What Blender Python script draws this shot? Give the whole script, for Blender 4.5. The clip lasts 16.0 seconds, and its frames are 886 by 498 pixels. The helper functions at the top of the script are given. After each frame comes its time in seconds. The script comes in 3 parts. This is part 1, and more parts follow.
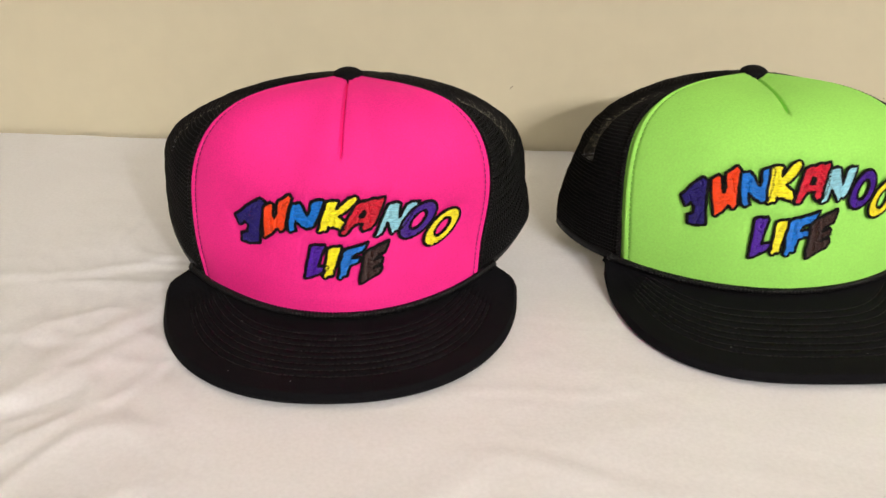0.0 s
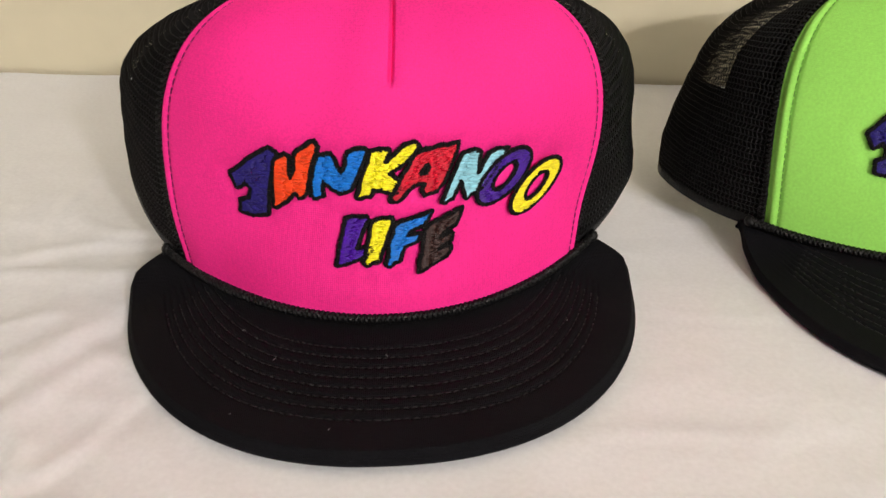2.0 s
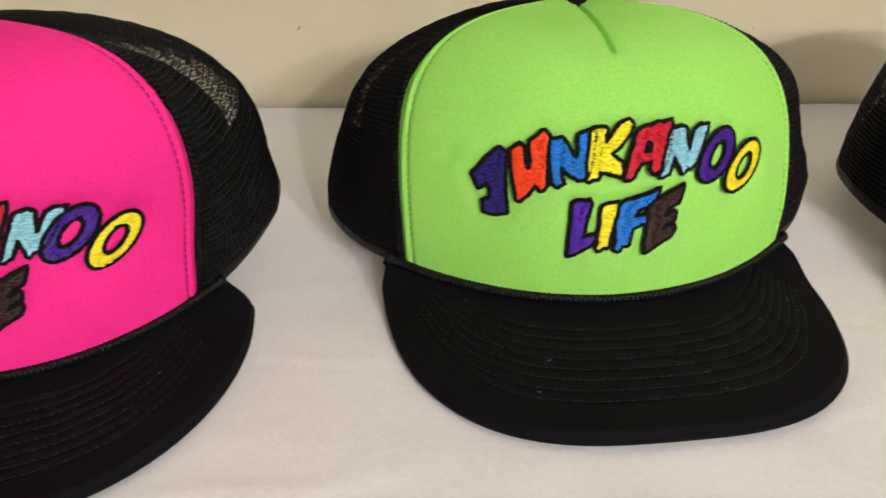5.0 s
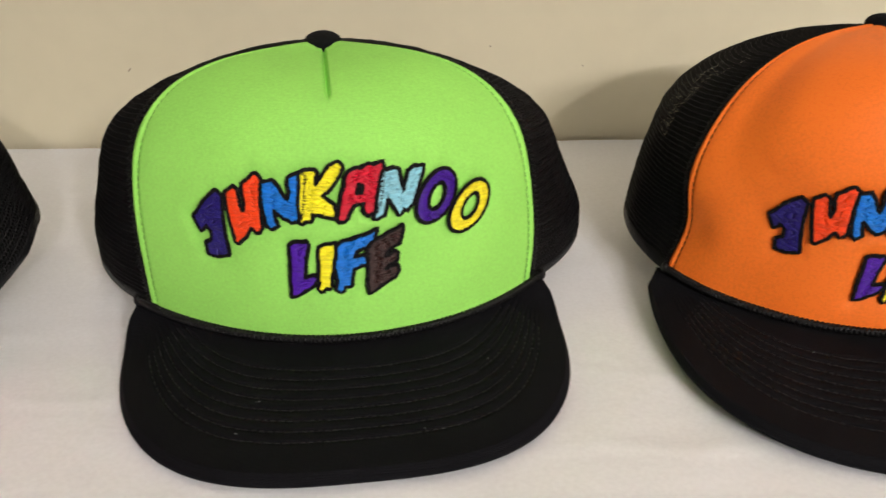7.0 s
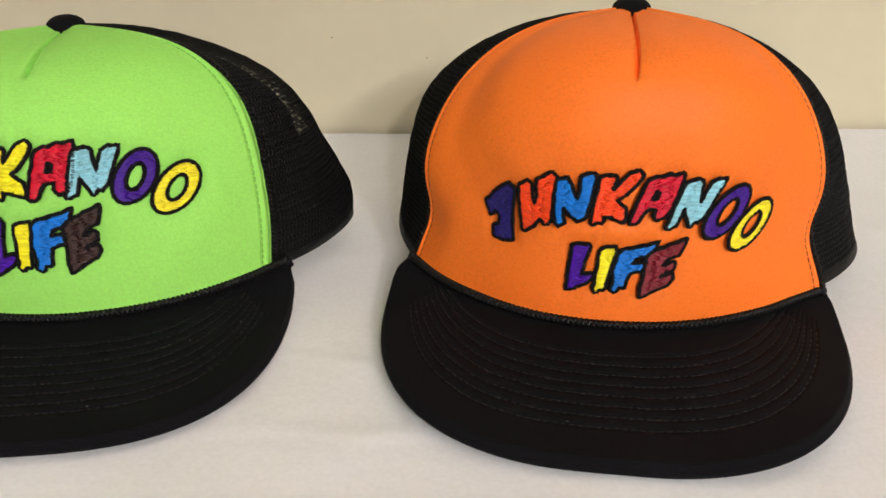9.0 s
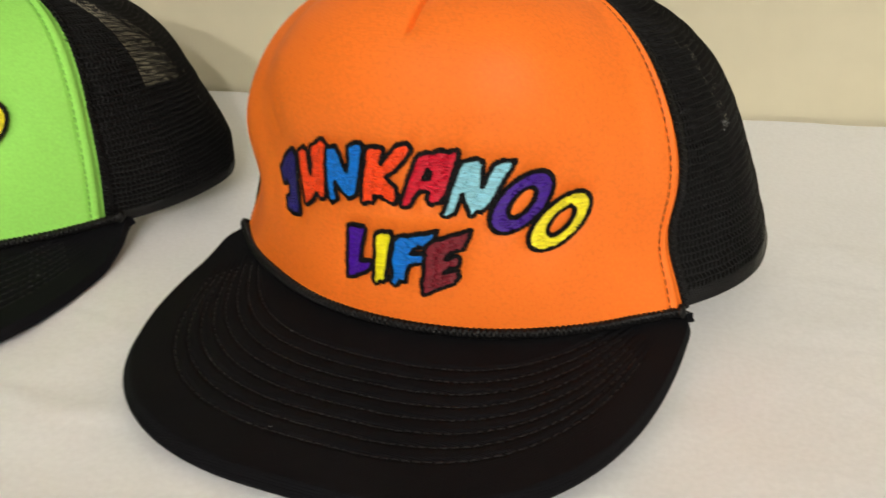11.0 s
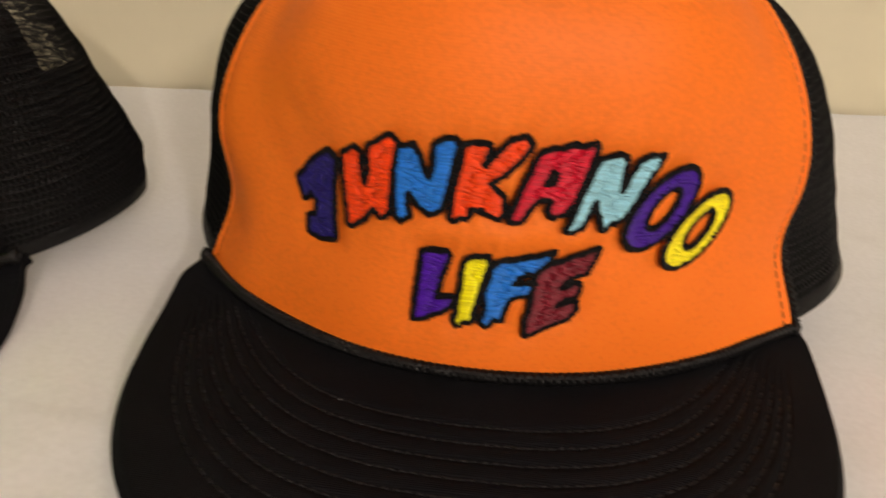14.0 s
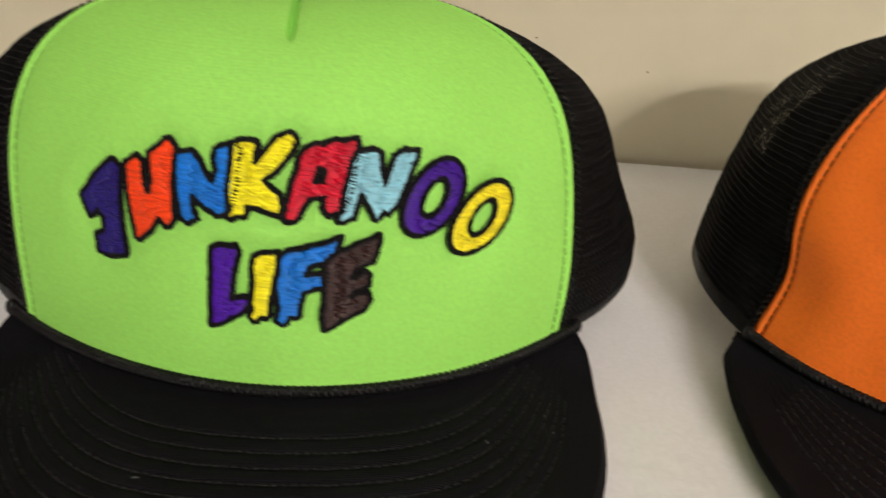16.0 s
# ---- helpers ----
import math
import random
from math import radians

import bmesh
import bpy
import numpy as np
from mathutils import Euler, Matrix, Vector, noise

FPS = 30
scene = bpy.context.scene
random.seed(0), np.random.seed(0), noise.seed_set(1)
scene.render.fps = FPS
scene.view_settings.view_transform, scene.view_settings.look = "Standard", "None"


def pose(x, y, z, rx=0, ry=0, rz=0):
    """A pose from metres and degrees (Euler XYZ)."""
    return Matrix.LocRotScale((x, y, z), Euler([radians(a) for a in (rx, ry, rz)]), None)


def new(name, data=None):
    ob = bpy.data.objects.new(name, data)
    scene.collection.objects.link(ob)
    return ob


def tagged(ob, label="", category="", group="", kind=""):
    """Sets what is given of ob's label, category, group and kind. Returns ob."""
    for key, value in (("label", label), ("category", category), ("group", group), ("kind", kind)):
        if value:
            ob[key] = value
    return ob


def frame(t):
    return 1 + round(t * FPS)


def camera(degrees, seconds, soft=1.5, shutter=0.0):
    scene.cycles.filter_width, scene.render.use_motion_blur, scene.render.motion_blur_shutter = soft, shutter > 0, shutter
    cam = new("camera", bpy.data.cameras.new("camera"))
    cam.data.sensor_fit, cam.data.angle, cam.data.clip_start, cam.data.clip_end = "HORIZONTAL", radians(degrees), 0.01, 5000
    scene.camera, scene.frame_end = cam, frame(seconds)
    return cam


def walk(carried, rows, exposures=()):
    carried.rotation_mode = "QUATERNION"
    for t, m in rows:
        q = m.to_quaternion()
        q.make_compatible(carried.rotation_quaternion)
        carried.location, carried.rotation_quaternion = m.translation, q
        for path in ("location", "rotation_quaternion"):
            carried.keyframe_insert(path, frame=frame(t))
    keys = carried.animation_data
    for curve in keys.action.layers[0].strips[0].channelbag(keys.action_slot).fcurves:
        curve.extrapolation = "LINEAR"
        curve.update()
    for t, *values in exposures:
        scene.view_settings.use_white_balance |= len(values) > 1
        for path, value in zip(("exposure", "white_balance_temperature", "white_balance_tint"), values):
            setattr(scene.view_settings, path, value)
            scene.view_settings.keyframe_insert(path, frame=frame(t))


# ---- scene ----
from math import degrees

from mathutils.geometry import tessellate_polygon

# ---------------------------------------------------------------- camera
cam = camera(53.1, 16.0, 1.5, 0.4)
METRES, EYE, TILT, LEAN, TURN = 1.1, 0.2453, -25.5, -0.632, 3.554
ROWS = [
    (0.0, 0.0, 0.0, 0.0, 0.0, 0.0, -0.0),
    (0.5, -0.0071, 0.0211, -0.0014, 0.1, -0.21, -0.38),
    (1.0, -0.0103, 0.055, 0.001, 0.09, -1.01, 0.11),
    (1.5, -0.0327, 0.1053, 0.0067, -0.41, -2.0, 0.08),
    (2.0, -0.0415, 0.1375, 0.007, -2.03, -3.25, 1.09),
    (2.5, -0.0434, 0.1482, 0.023, -2.78, -4.51, 1.16),
    (3.0, -0.0347, 0.1559, 0.0317, -2.83, -4.22, 1.73),
    (3.5, -0.0162, 0.1509, 0.0268, -3.48, -3.98, 2.06),
    (4.0, 0.0087, 0.1423, 0.0237, -4.37, -3.7, 2.22),
    (4.5, 0.0445, 0.1356, 0.0216, -5.66, -3.83, 2.42),
    (7.0, 0.175, 0.1177, 0.0195, -6.15, -1.7, 3.35),
    (7.5, 0.2061, 0.1131, 0.0154, -5.6, -1.59, 3.06),
    (8.0, 0.2389, 0.1119, 0.0085, -5.5, -1.39, 3.34),
    (8.5, 0.269, 0.1102, 0.0052, -5.1, -1.21, 3.3),
    (11.0, 0.4402, 0.1613, 0.0029, 9.95, -2.34, -2.66),
    (11.5, 0.4571, 0.188, -0.0022, 9.12, -3.89, -2.8),
    (12.0, 0.4587, 0.2135, -0.0089, 6.59, -3.92, -1.68),
    (12.5, 0.4421, 0.2221, -0.0057, 0.6, -3.13, 0.66),
    (13.0, 0.4133, 0.2293, -0.0039, -4.11, -3.67, 1.68),
    (13.5, 0.3866, 0.2263, 0.0001, -6.05, -3.01, 1.04),
    (14.0, 0.347, 0.2244, 0.0052, -6.27, -2.01, 0.34),
    (14.5, 0.3065, 0.2257, 0.0131, -5.71, -0.97, -0.45),
    (15.0, 0.2679, 0.228, 0.0126, -5.08, -0.51, -1.01),
    (15.5, 0.233, 0.2261, 0.0105, -4.57, -0.19, -1.49),
    (16.0, 0.1952, 0.219, 0.0148, -4.0, 0.51, -2.12),
]
EXPOSURES = [(0.0, 0.12, 6500, 13), (2.0, 0.1, 6450, 13), (4.5, -0.02, 6450, 13), (8.5, -0.05, 6350, 13), (11.0, -0.13, 6500, 7), (12.0, -0.13, 6600, 4), (12.5, -0.2, 6800, 7), (13.3, -0.25, 7700, 13),
             (14.0, -0.33, 7300, 17), (14.6, -0.33, 7000, 23), (15.3, -0.16, 6700, 17), (16.0, -0.15, 6600, 13)]
walk(cam, [(t, pose(0, 0, EYE, TILT, LEAN, TURN) @ pose(METRES * x, METRES * y, METRES * z, 90 + pitch, roll, yaw)) for t, x, y, z, yaw, pitch, roll in ROWS], EXPOSURES)

# ---------------------------------------------------------------- light
WALL_Y = 0.7216
world = bpy.data.worlds.new("world")
scene.world = world
world.use_nodes = True
world.node_tree.nodes["Background"].inputs[0].default_value = (0.9, 0.85, 0.75, 1)
world.node_tree.nodes["Background"].inputs[1].default_value = 0.0


def bulb(x, y, z, watts, colour=(1.0, 0.95, 0.90), radius=0.028):
    lamp = bpy.data.lights.new("bulb", "POINT")
    lamp.energy, lamp.color, lamp.shadow_soft_size = watts, colour, radius
    ob = new("bulb", lamp)
    ob.location = (x, y, z)
    return ob


# the row of bulbs on the wall behind the camera
bulb(1.266, -1.95, 1.135, 43)
bulb(1.195, -1.95, 1.233, 43)
bulb(0.688, -1.95, 1.120, 61)


# ---------------------------------------------------------------- materials
def material(name, colour, rough=0.8, spec=0.3, sheen=0.0):
    m = bpy.data.materials.new(name)
    m.use_nodes = True
    b = m.node_tree.nodes["Principled BSDF"]
    b.inputs["Base Color"].default_value = (*colour, 1)
    b.inputs["Roughness"].default_value = rough
    b.inputs["Specular IOR Level"].default_value = spec
    b.inputs["Sheen Weight"].default_value = sheen
    b.inputs["Sheen Roughness"].default_value = 0.4
    return m, m.node_tree, b


def node(tree, kind, **values):
    n = tree.nodes.new(kind)
    for key, value in values.items():
        n.inputs[key].default_value = value
    return n


def mottled(tree, bsdf, colour, scales, spread, coords="Object"):
    """Base colour varied at two scales of noise."""
    co = tree.nodes.new("ShaderNodeTexCoord")
    last = None
    for scale, amount in zip(scales, spread):
        tex = node(tree, "ShaderNodeTexNoise", Scale=scale, Detail=4.0)
        tree.links.new(co.outputs[coords], tex.inputs["Vector"])
        ramp = node(tree, "ShaderNodeMapRange", **{"From Min": 0.3, "From Max": 0.7, "To Min": 1 - amount, "To Max": 1 + amount})
        tree.links.new(tex.outputs["Fac"], ramp.inputs["Value"])
        mul = tree.nodes.new("ShaderNodeVectorMath")
        mul.operation = "SCALE"
        if last is None:
            mul.inputs[0].default_value = colour
        else:
            tree.links.new(last, mul.inputs[0])
        tree.links.new(ramp.outputs["Result"], mul.inputs["Scale"])
        last = mul.outputs[0]
    tree.links.new(last, bsdf.inputs["Base Color"])
    return co


def weave_bump(tree, bsdf, co, scale, strength, distance, extra=None):
    """Woven relief: two crossed waves, and a softer noise."""
    total = None
    for axis in ("X", "Z", "Y"):
        w = node(tree, "ShaderNodeTexWave", Scale=scale, Distortion=1.5, Detail=1.0)
        w.bands_direction = axis
        tree.links.new(co.outputs["Object"], w.inputs["Vector"])
        if total is None:
            total = w.outputs["Fac"]
        else:
            add = tree.nodes.new("ShaderNodeMath")
            add.operation = "ADD"
            tree.links.new(total, add.inputs[0])
            tree.links.new(w.outputs["Fac"], add.inputs[1])
            total = add.outputs[0]
    bump = node(tree, "ShaderNodeBump", Strength=strength, Distance=distance)
    tree.links.new(total, bump.inputs["Height"])
    if extra:
        tex = node(tree, "ShaderNodeTexNoise", Scale=extra[0], Detail=5.0)
        tree.links.new(co.outputs["Object"], tex.inputs["Vector"])
        second = node(tree, "ShaderNodeBump", Strength=extra[1], Distance=extra[2])
        tree.links.new(tex.outputs["Fac"], second.inputs["Height"])
        tree.links.new(second.outputs["Normal"], bump.inputs["Normal"])
    tree.links.new(bump.outputs["Normal"], bsdf.inputs["Normal"])


def fabric(name, colour, rough=0.85, spec=0.2, sheen=0.0, spread=(0.06, 0.06), scales=(18, 900), weave=420, strength=0.25, distance=0.0004, extra=None):
    m, tree, b = material(name, colour, rough, spec, sheen)
    co = mottled(tree, b, colour, scales, spread)
    weave_bump(tree, b, co, weave, strength, distance, extra)
    return m


def thread(name, colour, rough=0.42, spec=0.45):
    """Glossy embroidery thread; every stitch has its own shade."""
    m, tree, b = material(name, colour, rough, spec, 0.0)
    co = mottled(tree, b, colour, (300, 2400), (0.06, 0.12))
    geo = tree.nodes.new("ShaderNodeNewGeometry")
    shade = node(tree, "ShaderNodeMapRange", **{"To Min": 0.80, "To Max": 1.16})
    tree.links.new(geo.outputs["Random Per Island"], shade.inputs["Value"])
    mul = tree.nodes.new("ShaderNodeVectorMath")
    mul.operation = "SCALE"
    tree.links.new(b.inputs["Base Color"].links[0].from_socket, mul.inputs[0])
    tree.links.new(shade.outputs["Result"], mul.inputs["Scale"])
    tree.links.new(mul.outputs[0], b.inputs["Base Color"])
    tex = node(tree, "ShaderNodeTexNoise", Scale=3000.0, Detail=2.0)
    tree.links.new(co.outputs["Object"], tex.inputs["Vector"])
    bump = node(tree, "ShaderNodeBump", Strength=0.4, Distance=0.0002)
    tree.links.new(tex.outputs["Fac"], bump.inputs["Height"])
    tree.links.new(bump.outputs["Normal"], b.inputs["Normal"])
    return m


FOAM = {
    "pink": fabric("pink_foam_fabric", (0.95, 0.026, 0.29), 0.75, 0.25, 0.0, (0.06, 0.09), (18, 1300), strength=0.12, extra=(60, 0.15, 0.003)),
    "green": fabric("green_foam_fabric", (0.34, 0.80, 0.14), 0.75, 0.25, 0.0, (0.05, 0.06), strength=0.07, extra=(60, 0.15, 0.003)),
    "orange": fabric("orange_foam_fabric", (0.98, 0.202, 0.017), 0.6, 0.35, 0.0, (0.05, 0.08), strength=0.07, extra=(60, 0.15, 0.003)),
}
BLACK = fabric("black_twill", (0.0047, 0.0048, 0.0066), 0.8, 0.11, 0.0, (0.15, 0.35), (30, 1400), 500, 0.35)
NET = fabric("black_nylon_net", (0.0045, 0.0045, 0.0052), 0.42, 0.25, 0.0, (0.1, 0.2))
CORD = fabric("black_braided_cord", (0.0045, 0.0045, 0.005), 0.45, 0.28, 0.0, (0.1, 0.3))
BAND = fabric("black_cotton_tape", (0.004, 0.004, 0.004), 0.95, 0.1)
OUTLINE = thread("black_thread", (0.003, 0.0025, 0.003), 0.7, 0.2)
BRIM_THREAD = thread("black_brim_thread", (0.008, 0.0075, 0.009), 0.45)
THREAD = {
    "navy": thread("navy_thread", (0.018, 0.010, 0.18)),
    "red_orange": thread("orange_red_thread", (0.96, 0.072, 0.008)),
    "blue": thread("blue_thread", (0.003, 0.20, 0.72)),
    "yellow": thread("yellow_thread", (0.98, 0.90, 0.012)),
    "red": thread("crimson_thread", (0.64, 0.004, 0.030)),
    "aqua": thread("pale_blue_thread", (0.30, 0.66, 0.78)),
    "purple": thread("purple_thread", (0.055, 0.004, 0.29)),
    "gold": thread("gold_yellow_thread", (0.95, 0.84, 0.025)),
    "violet": thread("violet_thread", (0.075, 0.004, 0.38)),
    "brown": thread("brown_thread", (0.035, 0.012, 0.010)),
    "maroon": thread("maroon_thread", (0.21, 0.009, 0.022)),
}
SEWING = {
    "pink": thread("plum_sewing_thread", (0.10, 0.004, 0.05), 0.6, 0.2),
    "green": thread("green_sewing_thread", (0.15, 0.42, 0.06), 0.6, 0.2),
    "orange": thread("rust_sewing_thread", (0.10, 0.012, 0.004), 0.6, 0.2),
}
CLOTH = fabric("white_cotton", (0.885, 0.905, 0.945), 0.9, 0.15, 0.1, (0.02, 0.03), (6, 500), 900, 0.10, 0.0003, extra=(26, 0.22, 0.004))
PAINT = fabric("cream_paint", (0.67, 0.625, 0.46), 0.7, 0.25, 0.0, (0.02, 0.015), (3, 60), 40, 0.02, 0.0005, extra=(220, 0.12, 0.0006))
# for walls out of view: darker than the cream, to hold down bounced light
LOW_BOUNCE = fabric("low_bounce_tan", (0.24, 0.22, 0.19), 0.8, 0.2, 0.0, (0.03, 0.02), (3, 60), 40, 0.02)
CEILING = fabric("white_ceiling_paint", (0.66, 0.65, 0.62), 0.9, 0.1, 0.0, (0.02, 0.02), (3, 60), 40, 0.02)
BOARDS = fabric("brown_floor", (0.22, 0.14, 0.08), 0.6, 0.3, 0.0, (0.2, 0.1), (3, 60), 40, 0.05)
WOOD = fabric("brown_table_wood", (0.25, 0.15, 0.08), 0.5, 0.4, 0.0, (0.2, 0.1), (6, 90), 60, 0.05)
LINT = fabric("pale_lint", (0.35, 0.35, 0.35), 0.9, 0.1)
DIRT = fabric("grey_dirt", (0.25, 0.20, 0.14), 0.9, 0.1)


# ---------------------------------------------------------------- mesh helpers
def mesh_object(name, verts, faces, mat, parent=None, label="", smooth=True):
    me = bpy.data.meshes.new(name)
    me.from_pydata([tuple(map(float, v)) for v in verts], [], faces)
    me.validate()
    me.polygons.foreach_set("use_smooth", [smooth] * len(me.polygons))
    me.materials.append(mat)
    ob = new(name, me)
    if parent is not None:
        ob.parent = parent
    return tagged(ob, label)


def part(name, bm, mat, parent=None, label="", smooth=False):
    me = bpy.data.meshes.new(name)
    bm.to_mesh(me)
    bm.free()
    me.materials.append(mat)
    me.polygons.foreach_set("use_smooth", [smooth] * len(me.polygons))
    ob = new(name, me)
    if parent is not None:
        ob.parent = parent
    return tagged(ob, label)


def box(x0, x1, y0, y1, z0, z1, bevel=0.0):
    bm = bmesh.new()
    bmesh.ops.create_cube(bm, size=1, matrix=Matrix.Translation(((x0 + x1) / 2, (y0 + y1) / 2, (z0 + z1) / 2)) @ Matrix.Diagonal((x1 - x0, y1 - y0, z1 - z0, 1)))
    if bevel:
        bmesh.ops.bevel(bm, geom=bm.edges[:], offset=bevel, segments=2, affect="EDGES")
    return bm


def grid_faces(nu, nv, start=0, wrap=False):
    faces = []
    for i in range(nu if wrap else nu - 1):
        for j in range(nv - 1):
            a, b = start + i * nv + j, start + ((i + 1) % nu) * nv + j
            faces.append((a, b, b + 1, a + 1))
    return faces


def tube(points, radius, sides=8, closed=False, flat=1.0, normal=None):
    """A swept tube along points; flat squeezes it along normal(i)."""
    pts = [Vector(p) for p in points]
    n, verts = len(pts), []
    for i, p in enumerate(pts):
        a = pts[i - 1] if closed or i else p
        b = pts[(i + 1) % n] if closed or i < n - 1 else p
        way = (b - a).normalized()
        up = normal(i) if normal else Vector((0, 0, 1))
        side = way.cross(up).normalized()
        up = side.cross(way).normalized()
        for k in range(sides):
            w = 2 * math.pi * k / sides
            r = radius(i) if callable(radius) else radius
            verts.append(p + side * r * math.cos(w) + up * r * flat * math.sin(w))
    faces = []
    for i in range(n if closed else n - 1):
        for k in range(sides):
            a, b = i * sides, (i + 1) % n * sides
            faces.append((a + k, b + k, b + (k + 1) % sides, a + (k + 1) % sides))
    if not closed:
        faces += [tuple(range(sides)), tuple(range((n - 1) * sides, n * sides))[::-1]]
    return verts, faces


def smoothstep(a, b, x):
    """0 at a, 1 at b (b may be below a)."""
    x = min(1.0, max(0.0, (x - a) / (b - a)))
    return x * x * (3 - 2 * x)


# ---------------------------------------------------------------- the room
def setting(name, bm, mat):
    return tagged(part(name, bm, mat), kind="structure")


X0, X1, Y0, TOP, LOW = -1.7, 2.2, -2.1, 1.65, -0.75
wall_back = tagged(setting("wall_north", box(X0, X1, WALL_Y, WALL_Y + 0.12, LOW, TOP), PAINT), "plain cream painted wall with faint scuffs")
# three unseen walls, added dark so that little light bounces into the shadows
setting("wall_south", box(X0, X1, Y0 - 0.12, Y0, LOW, TOP), LOW_BOUNCE)
setting("wall_west", box(X0 - 0.12, X0, Y0 - 0.12, WALL_Y + 0.12, LOW, TOP), LOW_BOUNCE)
setting("wall_east", box(X1, X1 + 0.12, Y0 - 0.12, WALL_Y + 0.12, LOW, TOP), LOW_BOUNCE)
setting("ceiling", box(X0 - 0.12, X1 + 0.12, Y0 - 0.12, WALL_Y + 0.12, TOP, TOP + 0.1), CEILING)
setting("floor", box(X0 - 0.12, X1 + 0.12, Y0 - 0.12, WALL_Y + 0.12, LOW - 0.1, LOW), BOARDS)

# table and cloth
TX0, TX1, TY0, TY1 = -0.75, 1.15, 0.02, 0.718
table = tagged(new("table"), "long brown wooden table under a white cloth", "table")
table.location = (0, 0, LOW)
part("tabletop", box(TX0, TX1, TY0, TY1 - 0.004, -LOW - 0.036, -LOW - 0.006, 0.003), WOOD, table)
for lx in (TX0 + 0.06, TX1 - 0.06):
    for ly in (TY0 + 0.06, TY1 - 0.07):
        part("leg", box(lx - 0.03, lx + 0.03, ly - 0.03, ly + 0.03, 0, -LOW - 0.036, 0.004), WOOD, table)


def ridge(x, y, x0, y0, angle, length, width, height):
    """A soft fold in the cloth."""
    c, s = math.cos(radians(angle)), math.sin(radians(angle))
    u, v = (x - x0) * c + (y - y0) * s, -(x - x0) * s + (y - y0) * c
    v += 0.004 * math.sin(u * 60)
    return height * math.exp(-(u / length) ** 2) * (math.exp(-(v / width) ** 2) - 0.6 * math.exp(-((v + 1.3 * width) / width) ** 2))


FOLDS = [
    (0.560, 0.437, 152, 0.020, 0.0022, 0.0022), (0.588, 0.441, 14, 0.014, 0.0024, 0.0020), (0.572, 0.424, 92, 0.018, 0.0025, 0.0012), (0.566, 0.452, 125, 0.008, 0.0016, 0.0014),
    (-0.20, 0.40, 65, 0.09, 0.007, 0.0026), (-0.27, 0.46, 20, 0.10, 0.006, 0.0022), (-0.23, 0.33, 50, 0.10, 0.007, 0.0026), (-0.31, 0.42, 75, 0.06, 0.005, 0.0018),
    (-0.17, 0.35, 78, 0.05, 0.004, 0.0018), (-0.25, 0.39, 8, 0.05, 0.004, 0.0016), (-0.19, 0.48, 12, 0.05, 0.004, 0.0015), (-0.24, 0.53, 100, 0.03, 0.004, 0.0014),
    (0.03, 0.36, 8, 0.05, 0.004, 0.0010), (0.045, 0.30, 170, 0.07, 0.006, 0.0014), (0.04, 0.43, 4, 0.04, 0.003, 0.0007), (0.28, 0.39, 3, 0.05, 0.004, 0.0009), (0.27, 0.44, 176, 0.04, 0.003, 0.0007),
    (0.56, 0.52, 2, 0.12, 0.003, 0.0006), (0.60, 0.47, 176, 0.10, 0.003, 0.0006), (0.56, 0.385, 1, 0.10, 0.003, 0.0007), (-0.05, 0.27, 30, 0.08, 0.008, 0.0014), (0.52, 0.56, 178, 0.10, 0.004, 0.0006),
]


def cloth_height(x, y):
    z = 0.0010 * noise.noise((x * 9, y * 9, 0)) + 0.0006 * noise.noise((x * 26, y * 40, 3)) - 0.0016
    for f in FOLDS:
        z += 0.45 * ridge(x, y, *f)
    rough = smoothstep(-0.10, -0.20, x) * smoothstep(0.60, 0.40, y) if x < -0.1 and y < 0.6 else 0.0
    for k, size in ((22, 0.0016), (47, 0.0008)):
        bent = noise.noise((x * k * 0.4, y * k * 0.4, 9.0)) * 0.8
        z += (0.25 + rough) * size * ((1 - abs(noise.noise((x * k + bent, y * k * 0.8 - bent, k)))) ** 4 - 0.4)
    return min(max(z, -0.0045), 0.004)


def make_cloth():
    xs = np.concatenate([np.linspace(TX0 - 0.012, -0.42, 20), np.linspace(-0.415, 0.75, 420), np.linspace(0.76, TX1 + 0.012, 20)])
    ys = np.concatenate([np.linspace(TY0 - 0.012, 0.2, 16), np.linspace(0.205, TY1, 190)])
    verts, nx, ny = [], len(xs), len(ys)
    for i, x in enumerate(xs):
        for j, y in enumerate(ys):
            verts.append((x, y, cloth_height(x, y)))
    faces = grid_faces(nx, ny)
    # hanging hem on three sides
    rim = [j for j in range(ny)][::-1] + [i * ny for i in range(1, nx)] + [(nx - 1) * ny + j for j in range(1, ny)]
    first = len(verts)
    for k, v in enumerate(rim):
        x, y, z = verts[v]
        wave = 0.008 * math.sin(k * 0.25)
        ox = -1 if x <= TX0 else 1 if x >= TX1 else 0
        oy = -1 if y <= TY0 else 0
        verts.append((x + ox * (0.012 + wave), y + oy * (0.012 + wave), -0.22))
    for k in range(len(rim) - 1):
        faces.append((rim[k], first + k, first + k + 1, rim[k + 1]))
    ob = mesh_object("tablecloth", verts, faces, CLOTH)
    return tagged(ob, "white cotton cloth with faint creases over the table", "tablecloth")


make_cloth()


# small specks on the wall
def speck(x, z, w, h, angle):
    bm = bmesh.new()
    bmesh.ops.create_uvsphere(bm, u_segments=8, v_segments=5, radius=1, matrix=pose(x, WALL_Y, z, 0, angle, 0) @ Matrix.Diagonal((w, 0.0004, h, 1)))
    part("speck", bm, DIRT, wall_back)


speck(0.0141, 0.051, 0.0019, 0.0004, -50)
speck(0.315, 0.050, 0.0006, 0.0004, 0)
speck(0.252, 0.064, 0.0008, 0.0004, 10)


